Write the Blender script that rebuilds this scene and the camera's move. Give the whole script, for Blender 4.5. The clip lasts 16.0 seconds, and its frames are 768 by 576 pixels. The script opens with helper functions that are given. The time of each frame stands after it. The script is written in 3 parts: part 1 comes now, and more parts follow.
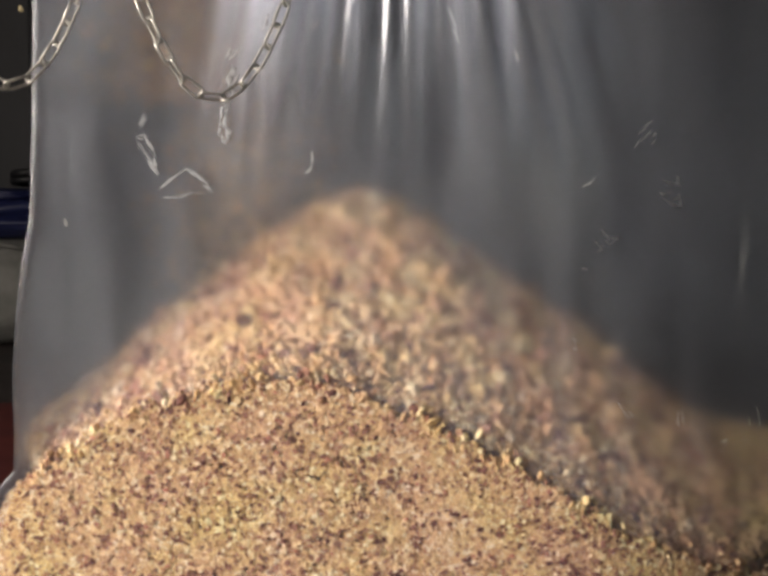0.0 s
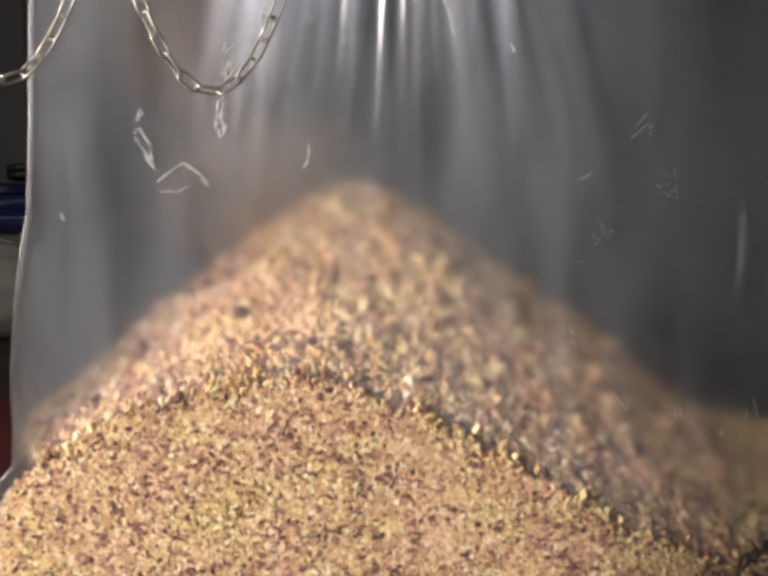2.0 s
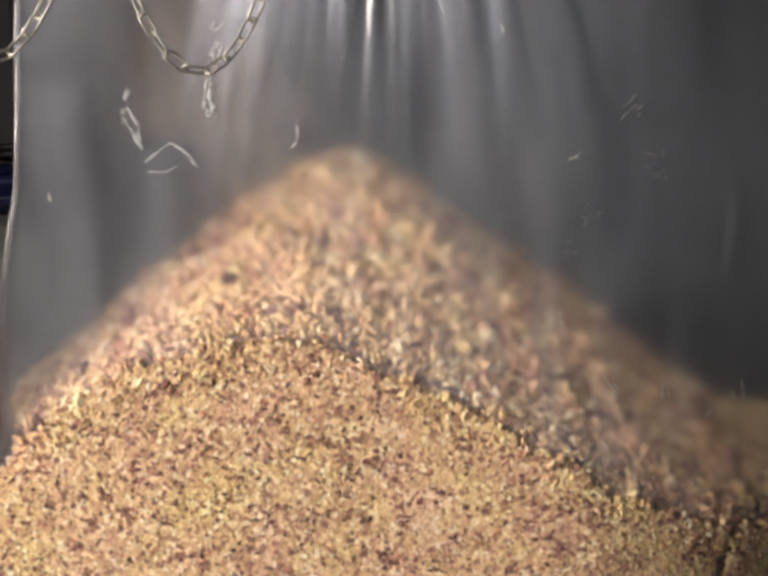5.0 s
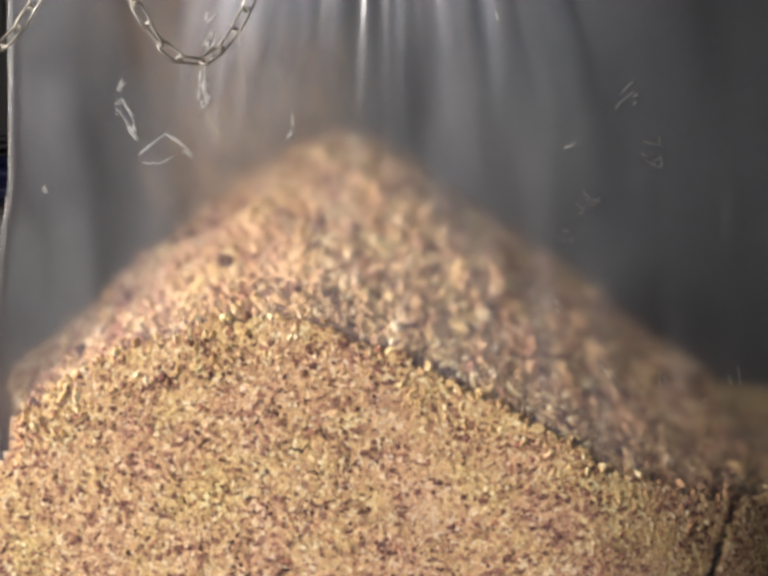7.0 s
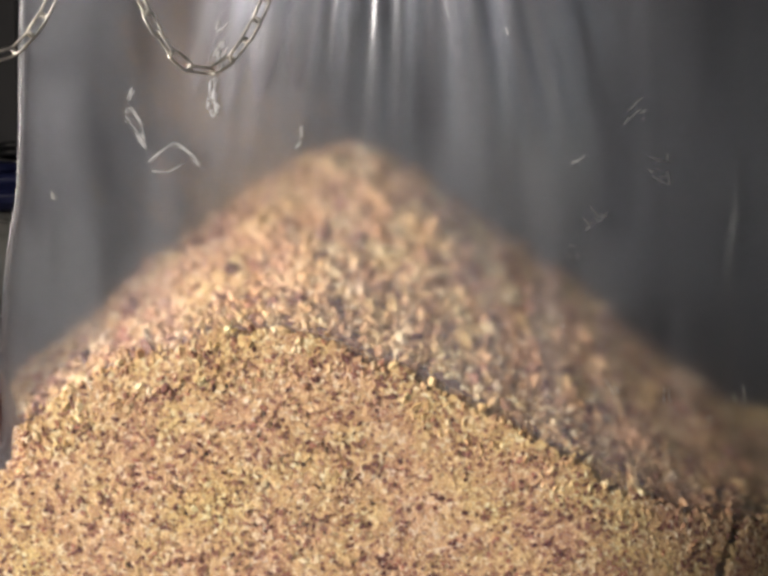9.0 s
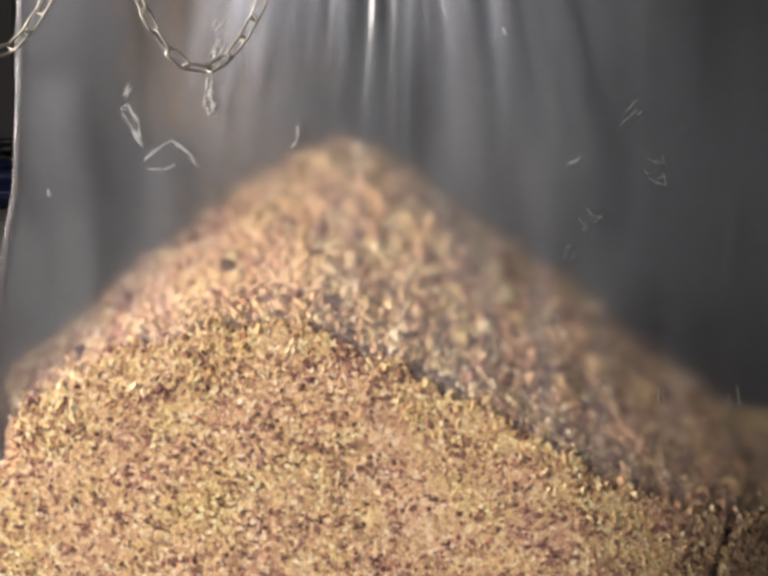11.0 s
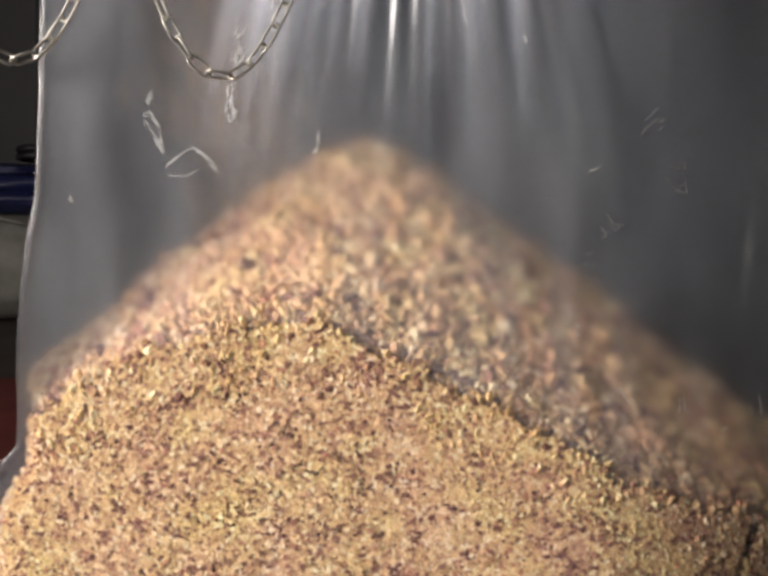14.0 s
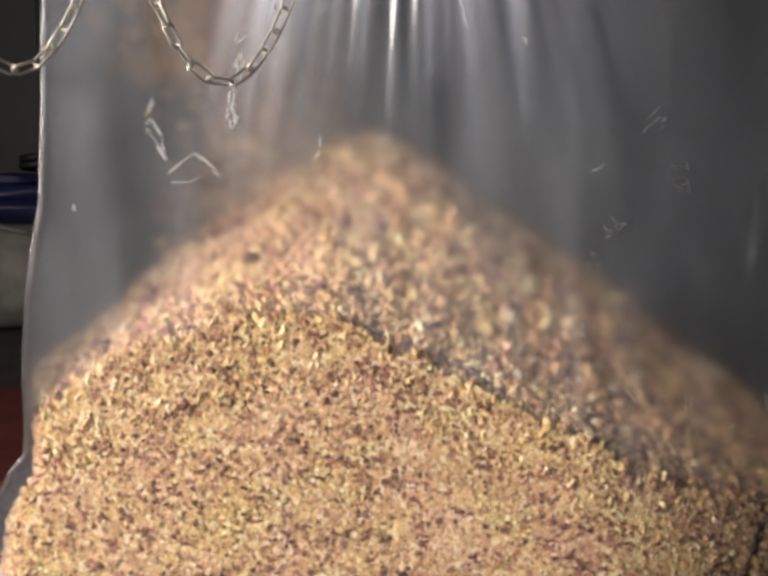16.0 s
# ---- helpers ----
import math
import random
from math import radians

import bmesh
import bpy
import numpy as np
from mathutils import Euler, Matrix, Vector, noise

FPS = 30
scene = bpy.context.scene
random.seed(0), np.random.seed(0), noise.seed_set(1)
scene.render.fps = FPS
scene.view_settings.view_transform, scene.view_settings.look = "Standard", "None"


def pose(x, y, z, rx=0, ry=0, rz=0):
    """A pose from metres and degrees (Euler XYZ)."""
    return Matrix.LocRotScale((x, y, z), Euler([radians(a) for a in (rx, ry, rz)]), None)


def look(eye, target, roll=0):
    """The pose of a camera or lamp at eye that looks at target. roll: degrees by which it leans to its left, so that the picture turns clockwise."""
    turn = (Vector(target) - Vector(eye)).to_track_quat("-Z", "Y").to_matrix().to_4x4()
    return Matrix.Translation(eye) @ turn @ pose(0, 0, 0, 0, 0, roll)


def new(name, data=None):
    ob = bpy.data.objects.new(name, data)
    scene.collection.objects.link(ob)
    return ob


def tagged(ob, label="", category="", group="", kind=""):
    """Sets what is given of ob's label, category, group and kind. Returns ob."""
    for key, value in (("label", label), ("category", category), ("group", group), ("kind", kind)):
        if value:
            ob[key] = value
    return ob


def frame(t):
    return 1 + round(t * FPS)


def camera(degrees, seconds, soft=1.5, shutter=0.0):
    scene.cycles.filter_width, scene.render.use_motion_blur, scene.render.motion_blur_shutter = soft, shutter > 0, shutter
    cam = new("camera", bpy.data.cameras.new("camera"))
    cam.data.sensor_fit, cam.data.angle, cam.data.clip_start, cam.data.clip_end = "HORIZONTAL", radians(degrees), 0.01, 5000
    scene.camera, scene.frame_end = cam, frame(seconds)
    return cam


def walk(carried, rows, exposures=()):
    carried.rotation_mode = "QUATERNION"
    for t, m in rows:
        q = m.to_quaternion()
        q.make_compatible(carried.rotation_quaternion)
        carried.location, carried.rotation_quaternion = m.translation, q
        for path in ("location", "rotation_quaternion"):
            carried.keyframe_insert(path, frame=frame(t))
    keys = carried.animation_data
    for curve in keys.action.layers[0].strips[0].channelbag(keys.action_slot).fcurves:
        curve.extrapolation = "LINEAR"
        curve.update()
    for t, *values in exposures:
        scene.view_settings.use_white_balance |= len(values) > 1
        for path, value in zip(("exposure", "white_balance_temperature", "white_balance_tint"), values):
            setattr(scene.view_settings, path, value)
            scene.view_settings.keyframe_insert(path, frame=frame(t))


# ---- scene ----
cam = camera(39.7, 16.0, soft=3.7, shutter=0.5)
EYE = (0.0, 0.0, 0.6)
# seconds, tilt, lean, turn
TURNS = [
    (0, -2.992, 0.342, -0.012), (0.5, -2.611, 0.302, -0.069), (1, -3.030, 0.595, -0.040), (1.5, -3.222, 0.781, 0.184),
    (2, -3.348, 0.564, -0.170), (2.5, -3.467, 0.173, -0.372), (3, -3.567, 0.119, -0.776), (3.5, -3.737, 0.167, -0.907),
    (4, -4.085, 0.400, -0.906), (5.2, -4.400, 0.520, -0.760), (6.5, -4.663, 0.595, -0.676), (7, -4.945, 0.913, -0.989),
    (7.5, -4.578, 0.431, -0.632), (8, -4.304, 0.093, -0.430), (8.5, -4.077, -0.325, -0.048), (9, -4.302, -0.039, -0.613),
    (10.2, -4.340, -0.300, -0.760), (11.5, -4.326, -0.529, -0.794), (12, -4.166, -0.603, -0.618), (12.5, -4.155, -0.767, -0.341),
    (13, -4.141, -0.758, -0.138), (13.5, -4.162, -0.589, 0.164), (14, -3.966, -0.634, 0.262), (14.5, -4.050, -0.479, 0.129),
    (15, -4.231, -0.261, 0.229), (15.5, -4.199, -0.135, 0.762), (16, -3.785, 0.285, 0.420)]
walk(cam, [(t, pose(*EYE, 90 + a, b, c)) for t, a, b, c in TURNS], [(0, -0.34), (1.5, -0.16), (16, -0.17)])

# ---- light: dim sky through an added doorway behind the camera, and an added key lamp at the left ----
world = bpy.data.worlds.new("sky")
scene.world = world
world.use_nodes = True
sky = world.node_tree.nodes.new("ShaderNodeTexSky")
sky.sky_type, sky.sun_disc = "NISHITA", False
sky.sun_elevation, sky.sun_rotation = radians(38), radians(215)
world.node_tree.links.new(sky.outputs[0], world.node_tree.nodes["Background"].inputs[0])
world.node_tree.nodes["Background"].inputs[1].default_value = 0.085


def lamp(name, kind, m, energy, colour, **values):
    data = bpy.data.lights.new(name, kind)
    data.energy, data.color = energy, colour
    for key, value in values.items():
        setattr(data, key, value)
    ob = new(name, data)
    ob.matrix_world = m
    return ob


# added key lamp, set in an unseen opening to light the heap from the left
lamp("added_key_light", "AREA", look((-3.97, -1.05, 1.6), (0.0, 1.0, 0.75)), 312, (1.0, 0.91, 0.815), shape="RECTANGLE", size=2.7, size_y=1.8)
lamp("sun", "SUN", look((-3, -6, 6), (0, 0, 0)), 0.8, (1.0, 0.95, 0.88), angle=radians(12))


# ---- materials ----
def material(name, rough=0.6, metal=0.0):
    mat = bpy.data.materials.new(name)
    mat.use_nodes = True
    b = mat.node_tree.nodes["Principled BSDF"]
    b.inputs["Roughness"].default_value, b.inputs["Metallic"].default_value = rough, metal
    return mat, mat.node_tree, b


def ramp(tree, source, stops):
    r = tree.nodes.new("ShaderNodeValToRGB")
    while len(r.color_ramp.elements) < len(stops):
        r.color_ramp.elements.new(0.5)
    for e, (p, c) in zip(r.color_ramp.elements, stops):
        e.position, e.color = p, (*c, 1)
    tree.links.new(source, r.inputs[0])
    return r.outputs[0]


def noise_at(tree, scale, detail=4.0, coords="Object", stretch=None):
    c = tree.nodes.new("ShaderNodeTexCoord")
    n = tree.nodes.new("ShaderNodeTexNoise")
    n.inputs["Scale"].default_value, n.inputs["Detail"].default_value = scale, detail
    source = c.outputs[coords]
    if stretch:
        mp = tree.nodes.new("ShaderNodeMapping")
        mp.inputs["Scale"].default_value = stretch
        tree.links.new(source, mp.inputs[0])
        source = mp.outputs[0]
    tree.links.new(source, n.inputs["Vector"])
    return n.outputs["Fac"]


def bump(tree, b, source, strength, distance):
    n = tree.nodes.new("ShaderNodeBump")
    n.inputs["Strength"].default_value, n.inputs["Distance"].default_value = strength, distance
    tree.links.new(source, n.inputs["Height"])
    tree.links.new(n.outputs[0], b.inputs["Normal"])


def mix(tree, a, b, factor, kind="MIX"):
    n = tree.nodes.new("ShaderNodeMix")
    n.data_type, n.blend_type = "RGBA", kind
    if isinstance(factor, float):
        n.inputs[0].default_value = factor
    else:
        tree.links.new(factor, n.inputs[0])
    for value, k in ((a, 6), (b, 7)):
        if isinstance(value, tuple):
            n.inputs[k].default_value = (*value, 1)
        else:
            tree.links.new(value, n.inputs[k])
    return n.outputs[2]


def plain(name, low, high, scale, rough=0.7, metal=0.0, relief=0.3, depth=0.004, stretch=None):
    mat, tree, b = material(name, rough, metal)
    n = noise_at(tree, scale, 6.0, stretch=stretch)
    tree.links.new(ramp(tree, n, [(0.3, low), (0.7, high)]), b.inputs["Base Color"])
    bump(tree, b, noise_at(tree, scale * 6, 3.0), relief, depth)
    return mat


def chip_material(name, stops):
    mat, tree, b = material(name, 0.8)
    g = tree.nodes.new("ShaderNodeNewGeometry")
    c = ramp(tree, g.outputs["Random Per Island"], stops)
    grain = ramp(tree, noise_at(tree, 400.0, 3.0), [(0.3, (0.74, 0.66, 0.6)), (0.65, (1, 1, 1))])
    patches = ramp(tree, noise_at(tree, 14.0, 3.0), [(0.35, (0.95, 0.88, 0.97)), (0.65, (0.96, 1.0, 0.84))])
    c = mix(tree, mix(tree, c, grain, 0.8, "MULTIPLY"), patches, 0.85, "MULTIPLY")
    tree.links.new(c, b.inputs["Base Color"])
    b.inputs["Specular IOR Level"].default_value = 0.2
    return mat


def plastic(name, rough, haze, coat=0.15, gloss=0.2, tint=(0.89, 0.93, 1.0)):
    mat, tree, b = material(name, rough)
    b.inputs["Base Color"].default_value = (*tint, 1)
    b.inputs["IOR"].default_value, b.inputs["Specular IOR Level"].default_value = 1.28, gloss
    film = ramp(tree, noise_at(tree, 22.0, 7.0, stretch=(1, 1, 0.22)), [(0.3, (haze[0],) * 3), (0.72, (haze[1],) * 3)])
    tree.links.new(film, b.inputs["Transmission Weight"])
    b.inputs["Coat Weight"].default_value, b.inputs["Coat Roughness"].default_value = coat, 0.3
    bump(tree, b, noise_at(tree, 16.0, 3.0, stretch=(1, 1, 0.3)), 0.12, 0.004)
    return mat


CHIP = chip_material("wood_chip", [(0.0, (0.30, 0.15, 0.11)), (0.06, (0.47, 0.27, 0.17)), (0.18, (0.62, 0.39, 0.215)), (0.45, (0.74, 0.49, 0.255)),
                                   (0.75, (0.85, 0.62, 0.33)), (1.0, (0.93, 0.80, 0.54))])
FLECK = chip_material("bark_fleck", [(0.0, (0.14, 0.06, 0.05)), (0.4, (0.27, 0.125, 0.095)), (0.8, (0.42, 0.22, 0.15)), (1.0, (0.55, 0.25, 0.16))])
# olive chip tone, darkened to put the side ridge's shade into the colour
SHADED_OLIVE = chip_material("shaded_olive_chip", [(0.0, (0.12, 0.075, 0.05)), (0.3, (0.26, 0.18, 0.09)), (0.7, (0.38, 0.28, 0.13)), (1.0, (0.52, 0.40, 0.2))])
PACKED = plain("packed_chips", (0.17, 0.09, 0.07), (0.36, 0.21, 0.14), 60, 0.9)
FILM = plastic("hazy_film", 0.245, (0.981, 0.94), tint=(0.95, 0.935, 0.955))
CLEAN = plastic("clean_film", 0.10, (0.998, 0.984), 0.0, 0.06)
HAZE_FOLD = plastic("haze_fold_film", 0.36, (0.93, 0.85))


def fade_strip(mat):
    """Fades a strip's alpha towards its sides and its lower end, to paint a soft highlight streak."""
    tree = mat.node_tree
    c, xyz = tree.nodes.new("ShaderNodeTexCoord"), tree.nodes.new("ShaderNodeSeparateXYZ")
    tree.links.new(c.outputs["UV"], xyz.inputs[0])
    across = ramp(tree, xyz.outputs[0], [(0.0, (0, 0, 0)), (0.25, (0.6,) * 3), (0.5, (1, 1, 1)), (0.75, (0.6,) * 3), (1.0, (0, 0, 0))])
    along = ramp(tree, xyz.outputs[1], [(0.0, (0, 0, 0)), (0.2, (0.32,) * 3), (0.5, (1, 1, 1))])
    tree.links.new(mix(tree, across, along, 1.0, "MULTIPLY"), tree.nodes["Principled BSDF"].inputs["Alpha"])


fade_strip(HAZE_FOLD)
CLEAR = plastic("clear_film", 0.2, (0.999, 0.988), 0.0, 0.05)
# left side film made half opaque to dim the light on the heap's left slope
SIDE, _tree, _b = material("dimming_side_film", 0.9)
_b.inputs["Base Color"].default_value, _b.inputs["Specular IOR Level"].default_value = (0.38, 0.39, 0.42, 1), 0.0
_tree.links.new(ramp(_tree, noise_at(_tree, 16.0, 5.0), [(0.35, (0.3,) * 3), (0.7, (0.5,) * 3)]), _b.inputs["Alpha"])
# near-opaque white that paints the glints on the film's creases
GLINT, _tree, _b = material("glint_white_film", 0.18)
_b.inputs["Base Color"].default_value, _b.inputs["Coat Weight"].default_value = (0.85, 0.86, 0.88, 1), 1.0
_b.inputs["Transmission Weight"].default_value = 0.1
SCUFF, _tree, _b = material("scuffed_film", 0.3)
_b.inputs["Base Color"].default_value, _b.inputs["Transmission Weight"].default_value = (0.85, 0.86, 0.88, 1), 0.88
STEEL = plain("zinc_steel", (0.55, 0.53, 0.48), (0.78, 0.76, 0.70), 40, 0.28, 1.0, 0.1, 0.0005)
FLOOR = plain("worn_concrete", (0.035, 0.026, 0.024), (0.085, 0.065, 0.06), 2.5, 0.6)
WALL = plain("grey_sheet_wall", (0.042, 0.041, 0.046), (0.072, 0.07, 0.078), 1.2, 0.6, 0.0, 0.1)
DARK = plain("dark_ceiling", (0.05, 0.05, 0.05), (0.09, 0.09, 0.09), 1.5, 0.8)
RED = plain("red_mat", (0.09, 0.012, 0.011), (0.15, 0.026, 0.02), 6, 0.7)
BLUE = plain("blue_tarpaulin", (0.012, 0.014, 0.05), (0.025, 0.032, 0.12), 5, 0.45)
SACK = plain("grey_woven_sack", (0.17, 0.17, 0.155), (0.30, 0.29, 0.27), 7, 0.85)
BLACK = plain("black_rubber", (0.008, 0.008, 0.01), (0.02, 0.02, 0.022), 9, 0.5)


# ---- helpers for meshes ----
def part(name, bm, mat, parent=None, label=""):
    me = bpy.data.meshes.new(name)
    bm.to_mesh(me)
    bm.free()
    me.materials.append(mat)
    ob = new(name, me)
    ob.parent = parent
    return tagged(ob, label)


def smooth(ob):
    for p in ob.data.polygons:
        p.use_smooth = True
    return ob


def box(bm, x0, x1, y0, y1, z0, z1, bevel=0.0):
    m = Matrix.Translation(((x0 + x1) / 2, (y0 + y1) / 2, (z0 + z1) / 2)) @ Matrix.Diagonal((x1 - x0, y1 - y0, z1 - z0, 1))
    made = bmesh.ops.create_cube(bm, size=1, matrix=m)["verts"]
    if bevel:
        edges = list({e for v in made for e in v.link_edges})
        bmesh.ops.bevel(bm, geom=edges, offset=bevel, segments=2, affect="EDGES")
    return bm


def tube(bm, points, radius, sides=8, closed=False):
    rings = []
    n = len(points)
    for i, p in enumerate(points):
        a = points[(i + 1) % n] if closed or i < n - 1 else p
        b = points[i - 1] if closed or i > 0 else p
        way = (Vector(a) - Vector(b)).normalized()
        q = way.to_track_quat("Z", "Y")
        r = radius[i] if isinstance(radius, list) else radius
        rings.append([bm.verts.new(Vector(p) + q @ Vector((r * math.cos(2 * math.pi * k / sides), r * math.sin(2 * math.pi * k / sides), 0)))
                      for k in range(sides)])
    for i in range(n if closed else n - 1):
        a, b = rings[i], rings[(i + 1) % n]
        off = min(range(sides), key=lambda s: (a[0].co - b[s].co).length) if closed and i == n - 1 else 0
        for k in range(sides):
            bm.faces.new((a[k], a[(k + 1) % sides], b[(k + 1 + off) % sides], b[(k + off) % sides]))
    if not closed:
        bm.faces.new(rings[0][::-1])
        bm.faces.new(rings[-1])
    return bm


class Chips:
    """Many small splintered chips gathered into one mesh."""
    CORNERS = [(-1, -1, -1), (1, -1, -1), (1, 1, -1), (-1, 1, -1), (-1, -1, 1), (1, -1, 1), (1, 1, 1), (-1, 1, 1)]
    SIDES = [(0, 3, 2, 1), (4, 5, 6, 7), (0, 1, 5, 4), (1, 2, 6, 5), (2, 3, 7, 6), (3, 0, 4, 7)]

    def __init__(self, seed):
        self.verts, self.faces, self.kinds, self.rng = [], [], [], random.Random(seed)

    def add(self, x, y, z, size, turn=None, flat=0.6, kind=0, uneven=0.45):
        g = self.rng
        q = turn or Euler((g.uniform(0, 6.3), g.uniform(0, 6.3), g.uniform(0, 6.3)))
        q = q.to_matrix()
        s = (size * g.uniform(0.7, 1.35) / 2, size * g.uniform(0.6, 1.0) / 2, size * flat * g.uniform(0.5, 1.2) / 2)
        base = len(self.verts)
        for c in self.CORNERS:
            v = q @ Vector([c[i] * s[i] * g.uniform(uneven, 1.1) for i in range(3)])
            self.verts.append((x + v.x, y + v.y, z + v.z))
        self.faces += [tuple(base + k for k in f) for f in self.SIDES]
        self.kinds += [kind] * 6

    ROUND = [(math.cos(a), math.sin(a), h) for h in (-0.5, 0.5) for a in (2 * math.pi * (i + (h > 0) / 2) / 5 for i in range(5))] + [(0, 0, -1), (0, 0, 1)]
    SKIN = [f for i in range(5) for f in ((10, (i + 1) % 5, i), (11, 5 + i, 5 + (i + 1) % 5), (i, (i + 1) % 5, 5 + i), ((i + 1) % 5, 5 + (i + 1) % 5, 5 + i))]

    def lump(self, x, y, z, size, kind=0):
        """A rounded crumb."""
        g, base = self.rng, len(self.verts)
        q = Euler((g.uniform(0, 6.3), g.uniform(0, 6.3), g.uniform(0, 6.3))).to_matrix()
        s = (size * g.uniform(0.45, 0.65), size * g.uniform(0.38, 0.55), size * g.uniform(0.2, 0.4))
        for c in self.ROUND:
            v = q @ Vector([c[i] * s[i] * g.uniform(0.75, 1.15) for i in range(3)])
            self.verts.append((x + v.x, y + v.y, z + v.z))
        self.faces += [tuple(base + k for k in f) for f in self.SKIN]
        self.kinds += [kind] * 20

    def speck(self, x, y, z, size):
        g, base = self.rng, len(self.verts)
        for _ in range(4):
            self.verts.append((x + g.gauss(0, size / 2), y + g.gauss(0, size / 2), z + g.gauss(0, size / 2)))
        self.faces += [(base, base + 1, base + 2), (base, base + 1, base + 3), (base + 1, base + 2, base + 3), (base, base + 2, base + 3)]
        self.kinds += [0] * 4

    def mesh(self, name):
        me = bpy.data.meshes.new(name)
        me.from_pydata(self.verts, [], self.faces)
        me.materials.append(CHIP)
        me.materials.append(FLECK)
        me.polygons.foreach_set("material_index", self.kinds)
        return me


# ---- the room ----
def setting(name, bm, mat, label, category):
    return tagged(part(name, bm, mat, None, label), label, category, "", "structure")


def build_room():
    setting("floor", box(bmesh.new(), -4.2, 4.2, -4.2, 7.4, -0.15, 0), FLOOR, "dark brown worn concrete workshop floor", "floor")
    setting("ceiling", box(bmesh.new(), -4.2, 4.2, -4.2, 7.4, 3.2, 3.35), DARK, "dark unlit workshop ceiling", "ceiling")
    setting("wall_north", box(bmesh.new(), -4.0, 4.0, 7.2, 7.4, 0, 3.2), WALL, "dark grey sheet-clad wall far behind", "wall")
    for k in range(27):
        x = -3.9 + 0.3 * k
        part("rib", box(bmesh.new(), x, x + 0.04, 7.175, 7.2, 0.0, 3.2, 0.008), WALL, bpy.data.objects["wall_north"])
    # unseen wall; its opening is added to let the key lamp in
    bm = box(bmesh.new(), -4.2, -4.0, -4.2, -2.45, 0, 3.2)
    box(bm, -4.2, -4.0, 0.35, 7.4, 0, 3.2)
    box(bm, -4.2, -4.0, -2.45, 0.35, 0, 0.65)
    box(bm, -4.2, -4.0, -2.45, 0.35, 2.55, 3.2)
    setting("wall_west", bm, WALL, "unseen dark grey side wall with an opening added for the key lamp", "wall")
    setting("wall_east", box(bmesh.new(), 4.0, 4.2, -4.2, 7.4, 0, 3.2), WALL, "dark grey workshop side wall", "wall")
    # unseen wall; the added doorway lets sky brighten the film's right side
    bm = bmesh.new()
    box(bm, -4.0, 0.7, -4.2, -4.0, 0, 3.2)
    box(bm, 3.4, 4.0, -4.2, -4.0, 0, 3.2)
    box(bm, 0.7, 3.4, -4.2, -4.0, 2.7, 3.2)
    setting("wall_south", bm, WALL, "unseen dark grey wall with a doorway added to let sky light in", "wall")


build_room()


def build_background():
    bm = box(bmesh.new(), -2.0, -0.62, 2.35, 3.7, 0.0, 0.012, 0.004)
    tagged(part("floor_mat", bm, RED), "dark red rubber mat lying on the floor", "mat")
    sack = tagged(new("bulk_sack"), "slumped grey woven sack on the floor", "sack")
    sack.location = (-2.3, 6.0, 0)
    bm = bmesh.new()
    bmesh.ops.create_icosphere(bm, subdivisions=4, radius=1)
    for v in bm.verts:
        n = noise.noise(v.co * 2.1) * 0.1 + noise.noise(v.co * 6) * 0.035
        p = v.co * (1 + n)
        v.co = (math.copysign(abs(p.x) ** 0.75, p.x) * 0.72, math.copysign(abs(p.y) ** 0.75, p.y) * 0.45,
                max(0.0, 0.30 + math.copysign(abs(p.z) ** 0.7, p.z) * 0.31))
    smooth(part("sack_body", bm, SACK, sack))
    bm = bmesh.new()
    tube(bm, [(-0.5, -0.36, 0.52), (-0.2, -0.42, 0.58), (0.2, -0.42, 0.57), (0.5, -0.36, 0.5)], 0.012)
    smooth(part("hem", bm, SACK, sack))
    tarp = tagged(new("tarpaulin_bundle"), "dark blue folded tarpaulin bundle on the grey sack", "tarpaulin")
    tarp.location = (-2.25, 6.0, 0.60)
    for k, (w, h, z) in enumerate(((0.62, 0.08, 0.05), (0.55, 0.07, 0.14), (0.42, 0.05, 0.21))):
        bm = bmesh.new()
        bmesh.ops.create_icosphere(bm, subdivisions=4, radius=1)
        for v in bm.verts:
            p = v.co * (1 + 0.12 * noise.noise(v.co * 3 + Vector((k * 5, 0, 0))))
            v.co = (math.copysign(abs(p.x) ** 0.6, p.x) * w, math.copysign(abs(p.y) ** 0.6, p.y) * 0.36, z + p.z * h)
        smooth(part("fold", bm, BLUE, tarp))
    hose = tagged(new("rubber_hose"), "black rubber hose coiled on the blue tarpaulin", "hose")
    hose.location = (-1.95, 5.9, 0.87)
    bm = bmesh.new()
    tube(bm, [(0.09 * math.cos(a * 0.4), 0.09 * math.sin(a * 0.4), 0.0025 * a) for a in range(36)], 0.02)
    smooth(part("coil", bm, BLACK, hose))


build_background()

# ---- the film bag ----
FRONT, BACK, RIGHT, HAZE_GAP = 1.185, 1.90, 0.78, 0.0088
NECK = (0.03, 1.50)


def bow(x):
    """The front panel is flat beside its middle and rounds away towards the right."""
    return 0.05 * x * x + 1.0 * max(0.0, x - 0.19) ** 2


def front_y(x):
    return FRONT + bow(x)


